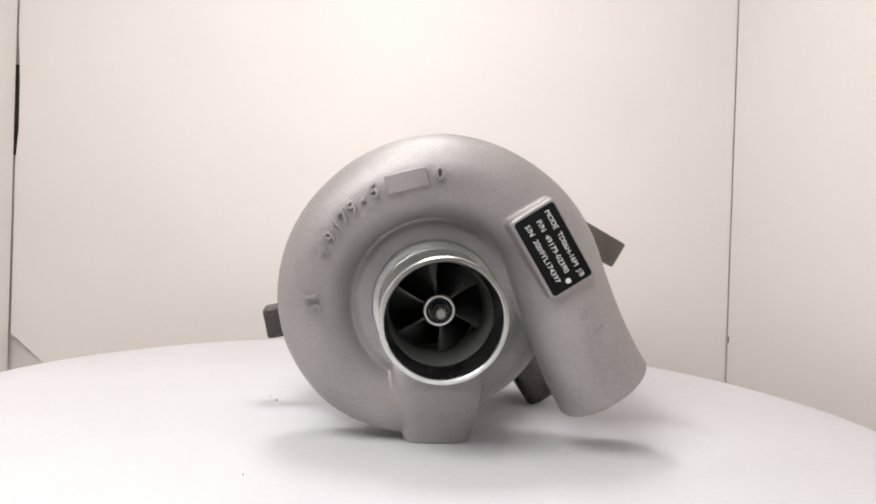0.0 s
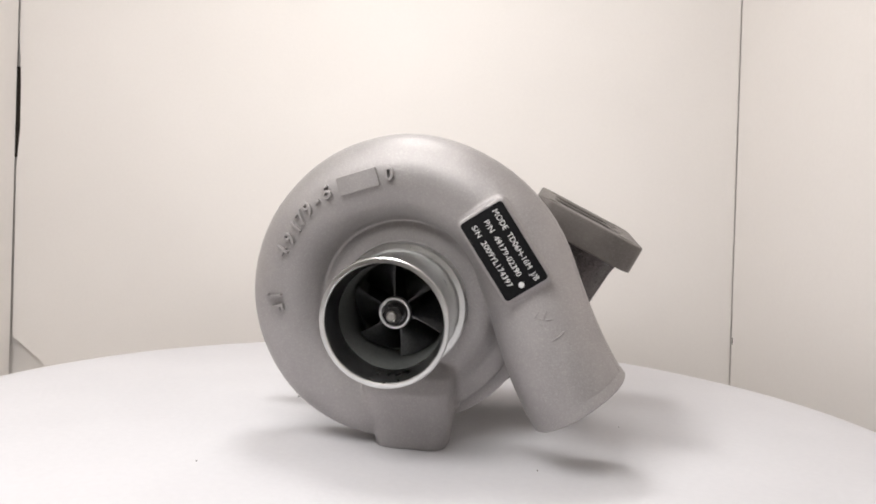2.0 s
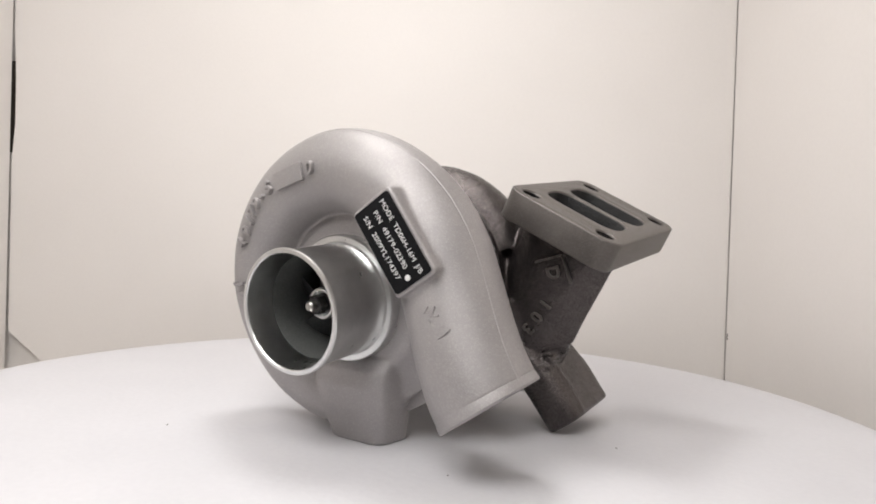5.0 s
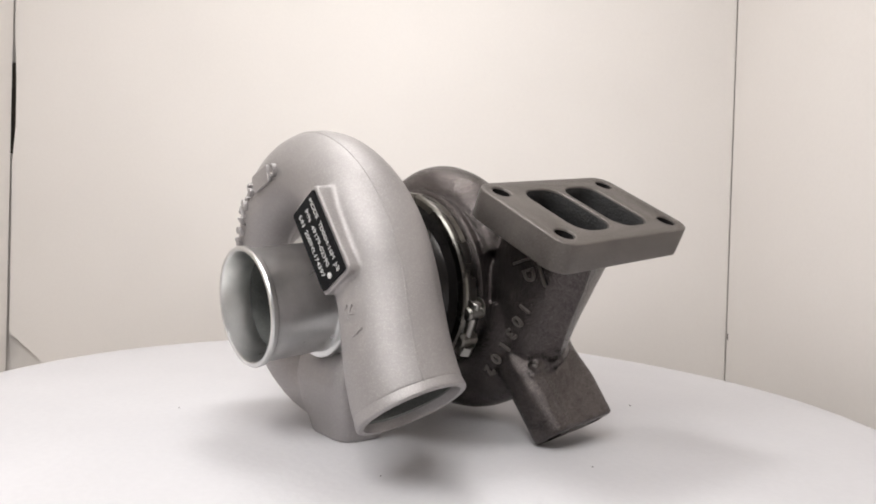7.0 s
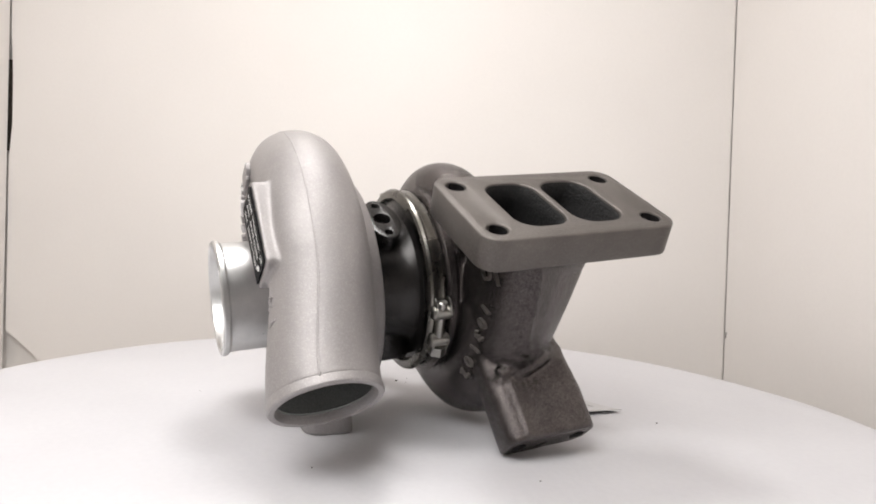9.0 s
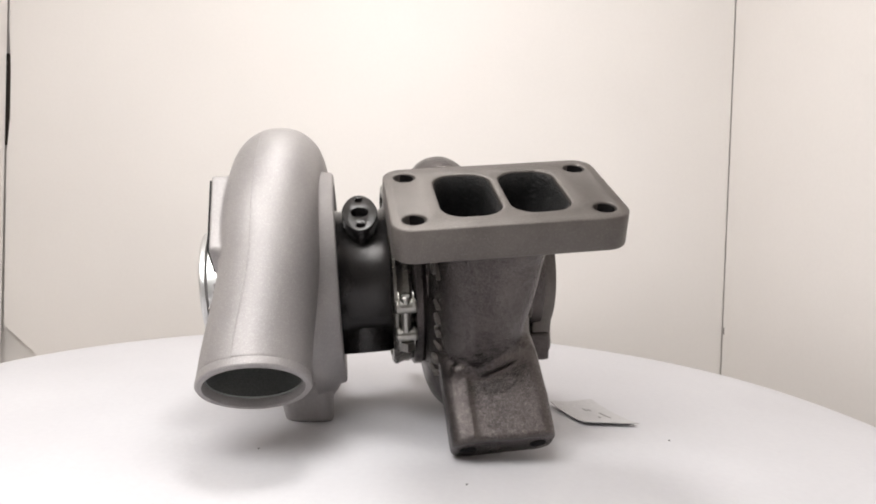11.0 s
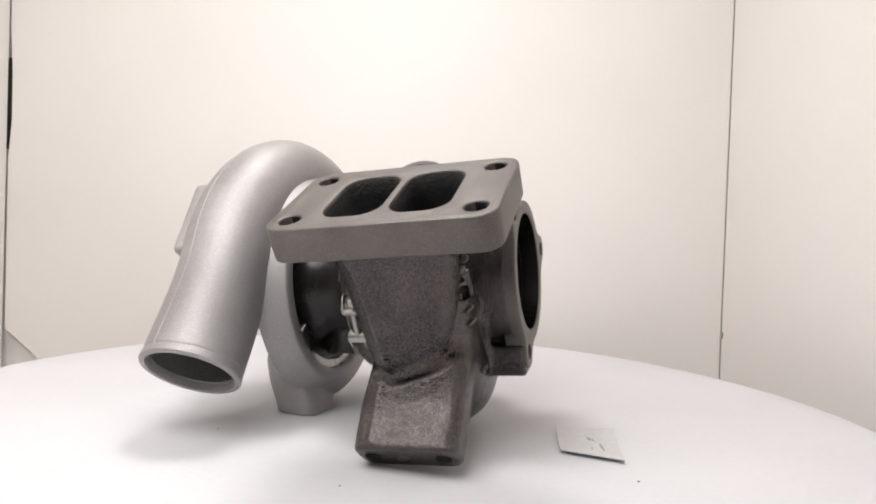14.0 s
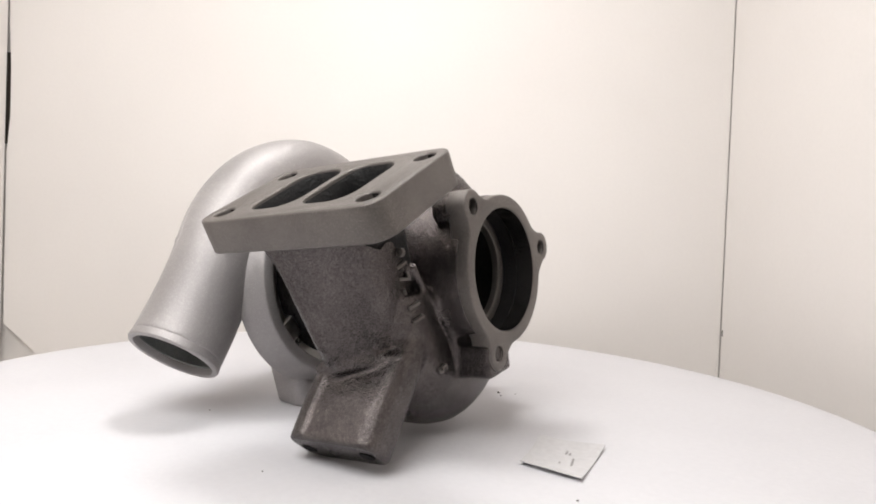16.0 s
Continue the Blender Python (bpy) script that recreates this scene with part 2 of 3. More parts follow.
def booth():
    e = LEFT - 0.0006
    board("wall_back", [(e - 0.001, BACK, TOP), (RIGHT - 0.0113, BACK, TOP), (RIGHT + 0.0057, BACK, FLOOR), (-0.36, BACK, FLOOR),
                        (-0.4366, BACK, -0.0493), (e + 0.001, BACK, -0.024), (e, BACK, 0.165), (e + 0.0016, BACK, 0.185), (e + 0.0032, BACK, 0.205),
                        (e + 0.0028, BACK, 0.255), (e + 0.0016, BACK, 0.285), (e, BACK, 0.305)], (0, 1, 0), 0.005,
          "white foam board back of a photo booth")
    board("wall_behind", [(LEFT - 0.15, BACK + 0.012, TOP), (RIGHT + 0.1, BACK + 0.012, TOP), (RIGHT + 0.1, BACK + 0.012, FLOOR),
                          (LEFT - 0.15, BACK + 0.012, FLOOR)], (0, 1, 0), 0.01, "plain white board behind the booth")
    # dark sheet put behind the seam to paint the shade of its gap
    strip = board("trim", [(LEFT - 0.012, BACK + 0.0065, 0.275), (LEFT + 0.012, BACK + 0.0065, 0.275), (LEFT + 0.012, BACK + 0.0065, 0.175),
                           (LEFT - 0.012, BACK + 0.0065, 0.175)], (0, 1, 0), 0.004, "dark strip added behind the open seam for its shadow gap")
    strip.data.materials[0] = GAP_DARK
    strip["category"] = "trim"
    board("wall_left", [(LEFT - 0.0015, BACK - 0.002, TOP), (LEFT - 0.0015, BACK - 0.002, FLOOR), (LEFT - 0.13, FRONT, FLOOR),
                        (LEFT - 0.13, FRONT, TOP)], (-1, 0.11, 0), 0.006, "white foam board side of a photo booth")
    board("wall_right", [(RIGHT - 0.0104, BACK - 0.001, TOP), (RIGHT + 0.0066, BACK - 0.001, FLOOR), (RIGHT + 0.22, FRONT, FLOOR),
                         (RIGHT + 0.22, FRONT, TOP)], (1, 0.2, 0), 0.006, "white foam board side of a photo booth")
    chip = board("trim_2", [(RIGHT + 0.0030, BACK - 0.0035, 0.0160), (RIGHT + 0.0048, BACK - 0.0035, 0.0145), (RIGHT + 0.0050, BACK - 0.0035, 0.0115),
                            (RIGHT + 0.0042, BACK - 0.0035, 0.0085), (RIGHT + 0.0030, BACK - 0.0035, 0.0095)], (0, 1, 0), 0.0012, "dark chipped edge of the board at the seam")
    chip.data.materials[0] = GAP_DARK
    chip["category"] = "trim"
    # unseen wall added behind the camera, grey so the metal mirrors a dim front
    board("wall_front", [(LEFT - 0.2, FRONT, TOP), (RIGHT + 0.3, FRONT, TOP), (RIGHT + 0.3, FRONT, FLOOR), (LEFT - 0.2, FRONT, FLOOR)],
          (0, -1, 0), 0.006, "unseen plain grey wall added to close the booth and dim its front").data.materials[0] = DIM_WALL
    board("floor", [(LEFT - 0.2, FRONT, FLOOR), (RIGHT + 0.3, FRONT, FLOOR), (RIGHT + 0.3, BACK + 0.05, FLOOR), (LEFT - 0.2, BACK + 0.05, FLOOR)],
          (0, 0, -1), 0.01, "white floor of the booth")["category"] = "floor"
    board("ceiling", [(LEFT - 0.2, FRONT, TOP), (RIGHT + 0.3, FRONT, TOP), (RIGHT + 0.3, BACK + 0.05, TOP), (LEFT - 0.2, BACK + 0.05, TOP)],
          (0, 0, 1), 0.01, "white ceiling of the booth")["category"] = "ceiling"


def booth_lamp(label, place, target, wide, deep):
    """A flat panel lamp whose light leaves just before its diffuser."""
    lamp = tagged(new("panel_lamp"), label, "lamp", "panel lamps of the booth")
    lamp.matrix_world = look(place, target) @ Matrix.Translation((0, 0, 0.004))
    part("housing", block(wide * 500 + 8, deep * 500 + 8, 9, Matrix.Translation((0, 0, 13)), 3), CAST_ALU, lamp)
    part("diffuser", block(wide * 500, deep * 500, 2, Matrix.Translation((0, 0, 2)), 1), GLOW, lamp, "glowing white diffuser")
    back = lamp.matrix_world.inverted()
    for x in (-1, 1):
        low = Vector((x * (wide * 500 - 20), 0, 15))
        high = back @ Vector((*(lamp.matrix_world @ (low * MM)).xy, TOP + 0.002)) * 1000
        part("hanger", rod(low, high, 3, 12), CAST_ALU, lamp)
    return lamp


booth()
booth_lamp("flat white panel lamp under the ceiling of the booth", *LAMPS[0][:4])
# added fill, out of view: evens the back wall and lights front faces
booth_lamp("unseen fill lamp added in front, a tilted flat white panel hung from the ceiling", *LAMPS[1][:4])


# ---- the turning table ----
def turntable():
    table = tagged(new("turntable"), "round white covered table turning on its pedestal", "turntable")
    bm = bmesh.new()
    prof = [(0, 0)] + [(r, 0) for r in (40, 80, 120, 160, 200, 230, 255, 275)] + [(290, -0.3), (296, -1.6), (299, -4.5), (300, -10), (298, -26), (292, -30), (150, -30), (0, -30)]
    rnd = random.Random(4)
    waves = [(rnd.randint(2, 9), rnd.uniform(0, 6.3), rnd.uniform(0.05, 0.3)) for _ in range(6)]
    rings = []
    for r, z in prof:
        if r == 0:
            rings.append([bm.verts.new((0, 0, z))])
            continue
        row = []
        for k in range(160):
            a = 2 * math.pi * k / 160
            w = sum(h * math.sin(n * a + p) for n, p, h in waves) * max(0, (r - 200) / 96) ** 2
            row.append(bm.verts.new(((r + w * 1.2) * math.cos(a), (r + w * 1.2) * math.sin(a), z + w * 0.6)))
        rings.append(row)
    for p, q in zip(rings, rings[1:]):
        for k in range(160):
            f = list(dict.fromkeys([p[k % len(p)], p[(k + 1) % 160 % len(p)], q[(k + 1) % 160 % len(q)], q[k % len(q)]]))
            bm.faces.new(f)
    part("tabletop", bm, CLOTH, table, "white cloth-covered round top", 60)
    part("pedestal", rod((0, 0, -139), (0, 0, -29), 110, 48), BOARD, table)
    for x, y, r in ((-83, 13, 1.1), (-78, 19, 0.5), (-90, 22, 0.4), (38, 150, 0.6), (-60, -120, 0.4), (90, -60, 0.4), (120, 40, 0.45)):
        speck = rod((x, y, 0.02), (x + 0.3, y + 0.1, 0.3), r, 7, r2=r * 0.6)
        part("speck", speck, GAP_DARK, table, "tiny dark crumb")
    return table


table = turntable()


def note():
    """A creased slip of paper lying on the table."""
    slip = tagged(new("paper_slip"), "small creased slip of white paper lying on the table", "paper")
    bm = bmesh.new()
    p = [Vector((18.9, 112, 0)), Vector((-19, 97, 0)), Vector((-37, 126, 0)), Vector((16, 144, 0))]
    n = 10
    top, low = [], []
    for i in range(n + 1):
        for j in range(n + 1):
            u, v = i / n, j / n
            q = (p[0] * (1 - u) + p[1] * u) * (1 - v) + (p[3] * (1 - u) + p[2] * u) * v
            h = 0.9 + 2.6 * (2 * u - 1) ** 2 * 0.6 + 1.6 * max(0, 0.35 - v) * 3 * u
            top.append(bm.verts.new((q.x, q.y, h)))
            low.append(bm.verts.new((q.x, q.y, h - 0.35)))
    at = lambda i, j: i * (n + 1) + j
    for i in range(n):
        for j in range(n):
            bm.faces.new((top[at(i, j)], top[at(i + 1, j)], top[at(i + 1, j + 1)], top[at(i, j + 1)]))
            bm.faces.new((low[at(i, j)], low[at(i, j + 1)], low[at(i + 1, j + 1)], low[at(i + 1, j)]))
    rim = [at(i, 0) for i in range(n)] + [at(n, j) for j in range(n)] + [at(i, n) for i in range(n, 0, -1)] + [at(0, j) for j in range(n, 0, -1)]
    for a, b in zip(rim, rim[1:] + rim[:1]):
        bm.faces.new((top[a], top[b], low[b], low[a]))
    part("sheet", bm, PAPER, slip)
    for x, y, hx, hy in ((-4, 127, 3.4, 0.5), (1, 129.5, 2.4, 0.45), (-13, 118, 2.6, 0.5), (-12, 120.5, 1.6, 0.4), (3, 124, 1.0, 0.4)):
        part("ink_mark", block(hx, hy, 0.12, Matrix.Translation((x, y, 1.25)) @ pose(0, 0, 0, 0, 0, 24), 0), INK, slip, "faint pencilled stroke")
    return slip


slip = note()

# ---- the turbocharger: x to its side, y along the shaft to the turbine, z up ----
turbo = tagged(new("turbocharger"), "silver and dark cast iron turbocharger standing on the white table", "turbocharger")
SEAT = pose(0.02575, -0.07658, 0.07319, 0, 0, 9.457) @ pose(0, 0, 0, 6.409)
TABLE_N = Vector((0, 0.11162, 0.99375))


def cast_body(name, solids, voxel, rounds, material, parent, label="", cuts=(), uneven=0.0):
    """One casting out of overlapping closed solids: they are fused and their inner corners softened."""
    me = bpy.data.meshes.new(name)
    whole = bmesh.new()
    for bm in solids:
        bmesh.ops.recalc_face_normals(bm, faces=bm.faces)
        bm.to_mesh(me)
        bm.free()
        whole.from_mesh(me)
    whole.to_mesh(me)
    whole.free()
    tmp = bpy.data.objects.new(name, me)
    scene.collection.objects.link(tmp)
    fuse = tmp.modifiers.new("fuse", "REMESH")
    fuse.mode, fuse.voxel_size, fuse.adaptivity = "VOXEL", voxel, 0.0
    soft = tmp.modifiers.new("soften", "SMOOTH")
    soft.factor, soft.iterations = 0.5, rounds
    tools = []
    for bm in cuts:
        bmesh.ops.recalc_face_normals(bm, faces=bm.faces)
        cut = bpy.data.meshes.new(name)
        bm.to_mesh(cut)
        bm.free()
        tools.append(bpy.data.objects.new(name, cut))
        scene.collection.objects.link(tools[-1])
        carve = tmp.modifiers.new("carve", "BOOLEAN")
        carve.operation, carve.object, carve.solver = "DIFFERENCE", tools[-1], "EXACT"
    bpy.context.view_layer.update()
    done = bpy.data.meshes.new_from_object(tmp.evaluated_get(bpy.context.evaluated_depsgraph_get()))
    for ob in [tmp] + tools:
        bpy.data.objects.remove(ob)
    if uneven:
        for v, d in [(v, v.normal * (noise.noise(v.co * 0.16) * 0.4 + noise.noise(v.co * 0.45) * 0.4 + noise.noise(v.co * 0.95) * 0.45)) for v in done.vertices]:
            v.co += d * uneven
    done.transform(Matrix.Scale(MM, 4))
    return finish(name, done, material, parent, label, 60)


# the scroll of the compressor: angle, outer radius, inner radius, front, back
SCROLL = [(-62, 62, 44, 15, 40), (-100, 74.4, 43.5, 9, 43), (-135, 78.2, 43.5, 5, 44.5), (-180, 80.6, 43.5, 0.5, 45), (-225, 82.2, 44, -1.8, 44),
          (-270, 86.0, 44, -4.0, 41), (-300, 86.2, 43.5, -6.0, 39), (-339, 88.2, 41, -9, 38)]
OUT_C, OUT_N, OUT_R = Vector((89.6, 6.1, -39.6)), Vector((0.585, -0.016, -0.811)).normalized(), 25.6


def scroll_rings(n=48, shrink=0.0):
    rings = []
    a = -62.0
    while a >= -339.01:
        ro, ri, yf, yb = between([(-r[0], *r[1:]) for r in SCROLL], -a)
        ra = radians(a)
        rad = Vector((math.cos(ra), 0, math.sin(ra)))
        mid, half = (ro + ri) / 2, (ro - ri) / 2
        rings.append(ring(rad * mid + Vector((0, (yf + yb) / 2, 0)), rad, Vector((0, 1, 0)), half - shrink, (yb - yf) / 2 - shrink, n, 2.06))
        a -= 277 / 52
    return rings


def outlet_rings(n=48):
    """The bent pipe from the end of the scroll to its rim."""
    ro, ri, yf, yb = SCROLL[-1][1:]
    ra = radians(-339)
    rad = Vector((math.cos(ra), 0, math.sin(ra)))
    start, d0 = rad * ((ro + ri) / 2) + Vector((0, (yf + yb) / 2, 0)), Vector((math.sin(ra), 0, -math.cos(ra)))
    length = (OUT_C - start).length
    rings = []
    for k in range(1, 17):
        f = k / 16
        h = [2 * f ** 3 - 3 * f ** 2 + 1, f ** 3 - 2 * f ** 2 + f, -2 * f ** 3 + 3 * f ** 2, f ** 3 - f ** 2]
        c = start * h[0] + d0 * length * h[1] + OUT_C * h[2] + OUT_N * length * h[3]
        d = d0.lerp(OUT_N, f).normalized()
        side = rad.lerp(Vector((0.811, 0, 0.585)), f)
        s, u = frame_axes(d, side)
        u = -u if u.y < 0 else u
        g = f * f * (3 - 2 * f)
        rings.append(ring(c, s, u, (ro - ri) / 2 * (1 - g) + OUT_R * g * 0.985, (yb - yf) / 2 * (1 - g) + OUT_R * g * 0.985, n, 2.06 - 0.06 * g))
    return rings


def plate_pose():
    """Where the maker's plate lies, and the way it faces."""
    m = placed(Vector((22.6, 0.3, -33.9)), Vector((19.0, 1.0, 11.4)), (51.9, -13.0, 33.8))
    n = m.to_3x3() @ Vector((0, 0, 1))
    if n.y > 0:
        m = m @ pose(0, 0, 0, 180)
        n = -n
    return m, n


def compressor():
    # foot block
    foot = bmesh.new()
    steps = []
    for z, grow, left, front in ((None, 1.0, 0, 0), (-66, 1.07, -1, -1.5), (-56, 1.14, -3, -3.5), (-44, 1.18, -5, -4.2), (-36, 1.2, -6, -1.5), (-30, 1.2, -6, 4.5)):
        pts = [Vector((x * grow + (left if x < 4 else 0), y + front if y < 20 else y, 0)) for x, y in ((-14, 10.5), (22.5, 10.5), (24, 37), (-9, 37))]
        for _ in range(3):
            pts = [q for p, r in zip(pts, pts[1:] + pts[:1]) for q in (p.lerp(r, 0.16), p.lerp(r, 0.84))]
        steps.append([Vector((p.x, p.y, (-73.19 - 0.11162 * p.y) / 0.99375 + 0.1 if z is None else z)) for p in pts])
    loft(steps, foot)
    # pad under the maker's plate
    m, n = plate_pose()
    pad = [[m @ Vector((x, y, z)) for x, y in rounded(22.2, 12.6, 2.5)] for z in (-22, -0.35)]
    outer = outlet_rings()
    hull = scroll_rings() + outer[:9]
    inside = []
    for row in outer[7:]:
        mid = sum(row, Vector()) / len(row)
        inside.append([mid + (v - mid) * 0.85 for v in row])
    shell = loft(outer[7:-1] + inside[:-1][::-1], closed=True, caps=(False, False))
    disc = lathe([(27, 17.0), (39.5, 17.0), (43.5, 18.5), (50, 23), (60, 26), (60, 40), (52, 40), (52, 34), (27, 34)], closed=True)
    cover = cast_body("compressor_cover", [loft(hull), shell, loft(pad), foot, disc], 0.9, 7, CAST_ALU, turbo, "sand-blasted silver aluminium scroll", uneven=0.07)
    s, u = frame_axes(OUT_N, (0.811, 0, 0.585))
    u = -u if u.y < 0 else u
    lip = [ring(OUT_C + OUT_N * d, s, u, r, r, 48) for d, r in ((-9.0, 24.6), (-5.0, 25.0), (-3.6, 25.4), (-0.8, 25.6), (0.0, 25.0), (0.0, 22.6), (-1.5, 22.0), (-5, 21.7))]
    part("outlet_rim", loft(lip, caps=(False, False)), CAST_ALU, cover)
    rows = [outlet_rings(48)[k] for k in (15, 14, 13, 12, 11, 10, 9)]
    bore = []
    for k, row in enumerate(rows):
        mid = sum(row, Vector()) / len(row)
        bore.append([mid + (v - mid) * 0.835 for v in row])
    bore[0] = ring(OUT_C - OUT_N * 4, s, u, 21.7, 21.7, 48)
    part("outlet_bore", loft(bore, caps=(False, True)), SHADED_ALU, cover, "inside of the outlet, its shade painted as dull grey")
    # seam of the casting along the outside of the scroll
    bm = bmesh.new()
    rows = scroll_rings(48)[18:] + outlet_rings(48)[:15]
    loft([[r[46] + (r[47] - r[46]).normalized() * dy + (r[46] - r[22]).normalized() * h for dy, h in ((-1.2, -0.8), (-0.3, 0.16), (0.3, 0.16), (1.2, -0.8))] for r in rows], bm)
    part("casting_seam", bm, CAST_ALU, cover)
    # rear ring
    part("rear_ring", lathe([(52.3, 30), (52.3, 44.5), (53, 45.8), (58.6, 45.8), (59.8, 44.8), (60.5, 41), (64, 37), (66, 30)], closed=True), CAST_ALU, cover, "turned bright rear flange ring")
    part("snap_ring", lathe([(47.5, 40.5), (47.5, 42.5), (51.9, 42.5), (51.9, 40.5)], closed=True), ZINC, turbo, "thin steel retaining ring")
    for g in (62, -38):
        rad = Vector((math.cos(radians(g)), 0, math.sin(radians(g))))
        part("seal_plate_tab", block(4.2, 2.2, 6.5, placed(rad, (0, 1, 0), rad * 47.5 + Vector((0, 42.0, 0))), 0.8), ZINC, turbo, "small grey seal plate tab")
    # inlet pipe
    pipe = part("inlet_pipe", lathe([(32.6, 20), (32.6, 11.5), (32.1, 10.8), (29.4, 10.6), (28.7, 9.6), (28.6, -20.5), (28.9, -22.8), (30.1, -24.0), (30.3, -26.0), (29.8, -26.9), (28.2, -27.0), (27.7, -26.4), (26.6, -20.5), (25.5, -12)]),
                MACHINED, cover, "bright turned aluminium inlet pipe", 25)
    part("inlet_bore", lathe([(25.5, -12), (24.7, -4), (24.2, 6), (24.6, 14), (27, 24), (8, 30)]), SHADED_ALU, cover)
    return cover


cover = compressor()


def wheel():
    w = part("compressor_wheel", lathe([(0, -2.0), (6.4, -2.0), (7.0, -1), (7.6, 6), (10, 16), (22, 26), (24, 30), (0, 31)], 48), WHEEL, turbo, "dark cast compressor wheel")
    for k in range(6):
        bm = bmesh.new()
        rows = []
        a0 = radians(60 * k + 42)
        for r in (6.5, 10, 14, 18, 21, 23.6):
            line = []
            for y in (2.0, 4, 6.5, 9.5, 13, 17, 22):
                tw = a0 + radians(62) * ((y - 2) / 20) ** 0.8 + radians(-8) * (r - 6) / 18
                line.append(Vector((r * math.cos(tw), y + (0.15 * (r - 6)), r * math.sin(tw))))
            rows.append(line)
        t = 0.9
        loops = []
        for line in rows:
            off = Vector((-math.sin(a0), 0, math.cos(a0))) * t * 0.5
            loops.append([p + off for p in line] + [p - off for p in reversed(line)])
        loft(loops, bm)
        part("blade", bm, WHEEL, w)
    part("collar", lathe([(5.2, -2.0), (5.6, -2.6), (6.6, -4.2), (7.5, -4.2), (8.0, -3.4), (8.0, -1.2), (5.2, -1.2)], 48), MACHINED, w, "bright turned collar")
    bm = bmesh.new()
    loft([[Vector((r * math.cos(radians(60 * k)), y, r * math.sin(radians(60 * k)))) for k in range(6)] for r, y in ((4.2, -9.6), (4.9, -9.0), (4.9, -4.2))], bm)
    part("nut", bm, DARK_IRON, w, "dark steel shaft nut")
    part("shaft_end", lathe([(0, -13.0), (1.8, -13.0), (2.5, -12.2), (2.5, -9), (0, -9)], 24), ZINC, w)


wheel()


def plate_and_marks():
    # maker's plate on its raised pad
    m, n = plate_pose()
    c = m.translation.copy()
    m.translation = c + n * 0.2
    name_plate = plate("name_plate", [rounded(20.4, 11.0, 1.6)], 0.6, 0.1, m, PLATE_BLACK, turbo, "black printed maker's plate")
    for text, v, x, wide in (("MODE  TD06H-16M  J/B", 6.0, 0.2, 0.92), ("P/N  49179-02390", 0.2, -1.5, 1.0), ("S/N  2009YL174397", -5.8, -0.8, 1.0)):
        mm = m.copy()
        mm.translation = m @ Vector((x, v, 0.42))
        writing("print", text, 3.7, 0.05, mm, PRINT, name_plate, "white printed line", 0.0, wide * 1.06)
    m2 = m.copy()
    m2.translation = m @ Vector((17.0, -1.2, 0.5))
    plate("stud", [circle(1.35)], 0.8, 0.2, m2, PRINT, name_plate, "small bright fixing stud")

    # raised casting numbers round the scroll
    def on_scroll(x, z, lift):
        """A point of the scroll's front face, and the face's normal there."""
        def front(px, pz):
            a = math.degrees(math.atan2(pz, px))
            a = a - 360 if a > -62 else a
            ro, ri, yf, yb = between([(-r[0], *r[1:]) for r in SCROLL], -a)
            f = (math.hypot(px, pz) - (ro + ri) / 2) / ((ro - ri) / 2)
            return (yf + yb) / 2 - (yb - yf) / 2 * (max(0.0, 1 - abs(f) ** 2.06)) ** (1 / 2.06)
        y, h = front(x, z), 1.0
        gx, gz = (front(x + h, z) - front(x - h, z)) / (2 * h), (front(x, z + h) - front(x, z - h)) / (2 * h)
        nrm = Vector((gx, -1, gz)).normalized()
        return Vector((x, y, z)) + nrm * lift, nrm

    for ch, x, z in (("4", -57.5, 27.0), ("9", -53.6, 33.4), ("1", -50.3, 39.2), ("7", -47.6, 43.6), ("9", -44.0, 48.2), ("-", -39.6, 52.6), ("5", -34.2, 56.4), ("0", -3.6, 66.2)):
        p, nrm = on_scroll(x, z, 0.7)
        along = Vector((z, 0, -x)).normalized()
        along = (along - along.dot(nrm) * nrm).normalized()
        writing("cast_digit", ch, 8.8, 1.3, placed(along, nrm.cross(along), p), CAST_ALU, cover, "", 0.12)
    for ch, x, z in (("J", -62.0, 4.2), ("F", -61.0, -1.6)):
        p, nrm = on_scroll(x, z, 1.0)
        along = Vector((0.25, 0, -1)).normalized()
        along = (along - along.dot(nrm) * nrm).normalized()
        writing("cast_letter", ch, 7.8, 1.3, placed(along, nrm.cross(along), p), CAST_ALU, cover, "", 0.12)
    p, nrm = on_scroll(-19.0, 62.4, 0.7)
    along = Vector((0.955, 0, 0.29)).normalized()
    along = (along - along.dot(nrm) * nrm).normalized()
    plate("cast_tablet", [rounded(10.2, 4.6, 0.9)], 1.9, 0.35, placed(along, nrm.cross(along), p), CAST_ALU, cover, "blank raised tablet")


plate_and_marks()


def worn_stamp():
    """Small raised strokes of a worn stamp below the maker's plate."""
    bpy.context.view_layer.update()
    for x, z, long, turn in ((67.6, 5.0, 2.0, 62), (69.4, 3.4, 1.5, -20), (71.3, 5.2, 2.2, 70), (73.2, 3.2, 1.3, 15), (69.8, 0.8, 1.2, -35), (77.2, -4.6, 2.4, 38), (79.4, -2.6, 1.4, 45)):
        hit, at, nrm, _ = cover.ray_cast(Vector((x, -60, z)) * MM, Vector((0, 1, 0)))
        if hit:
            m = placed(Vector((0, 0, 1)).cross(nrm), Vector((0, 0, 1)), at * 1000) @ pose(0, 0, 0, 0, 0, turn)
            part("stamp_stroke", block(long, 0.42, 0.45, m, 0.2), CAST_ALU, cover)


worn_stamp()


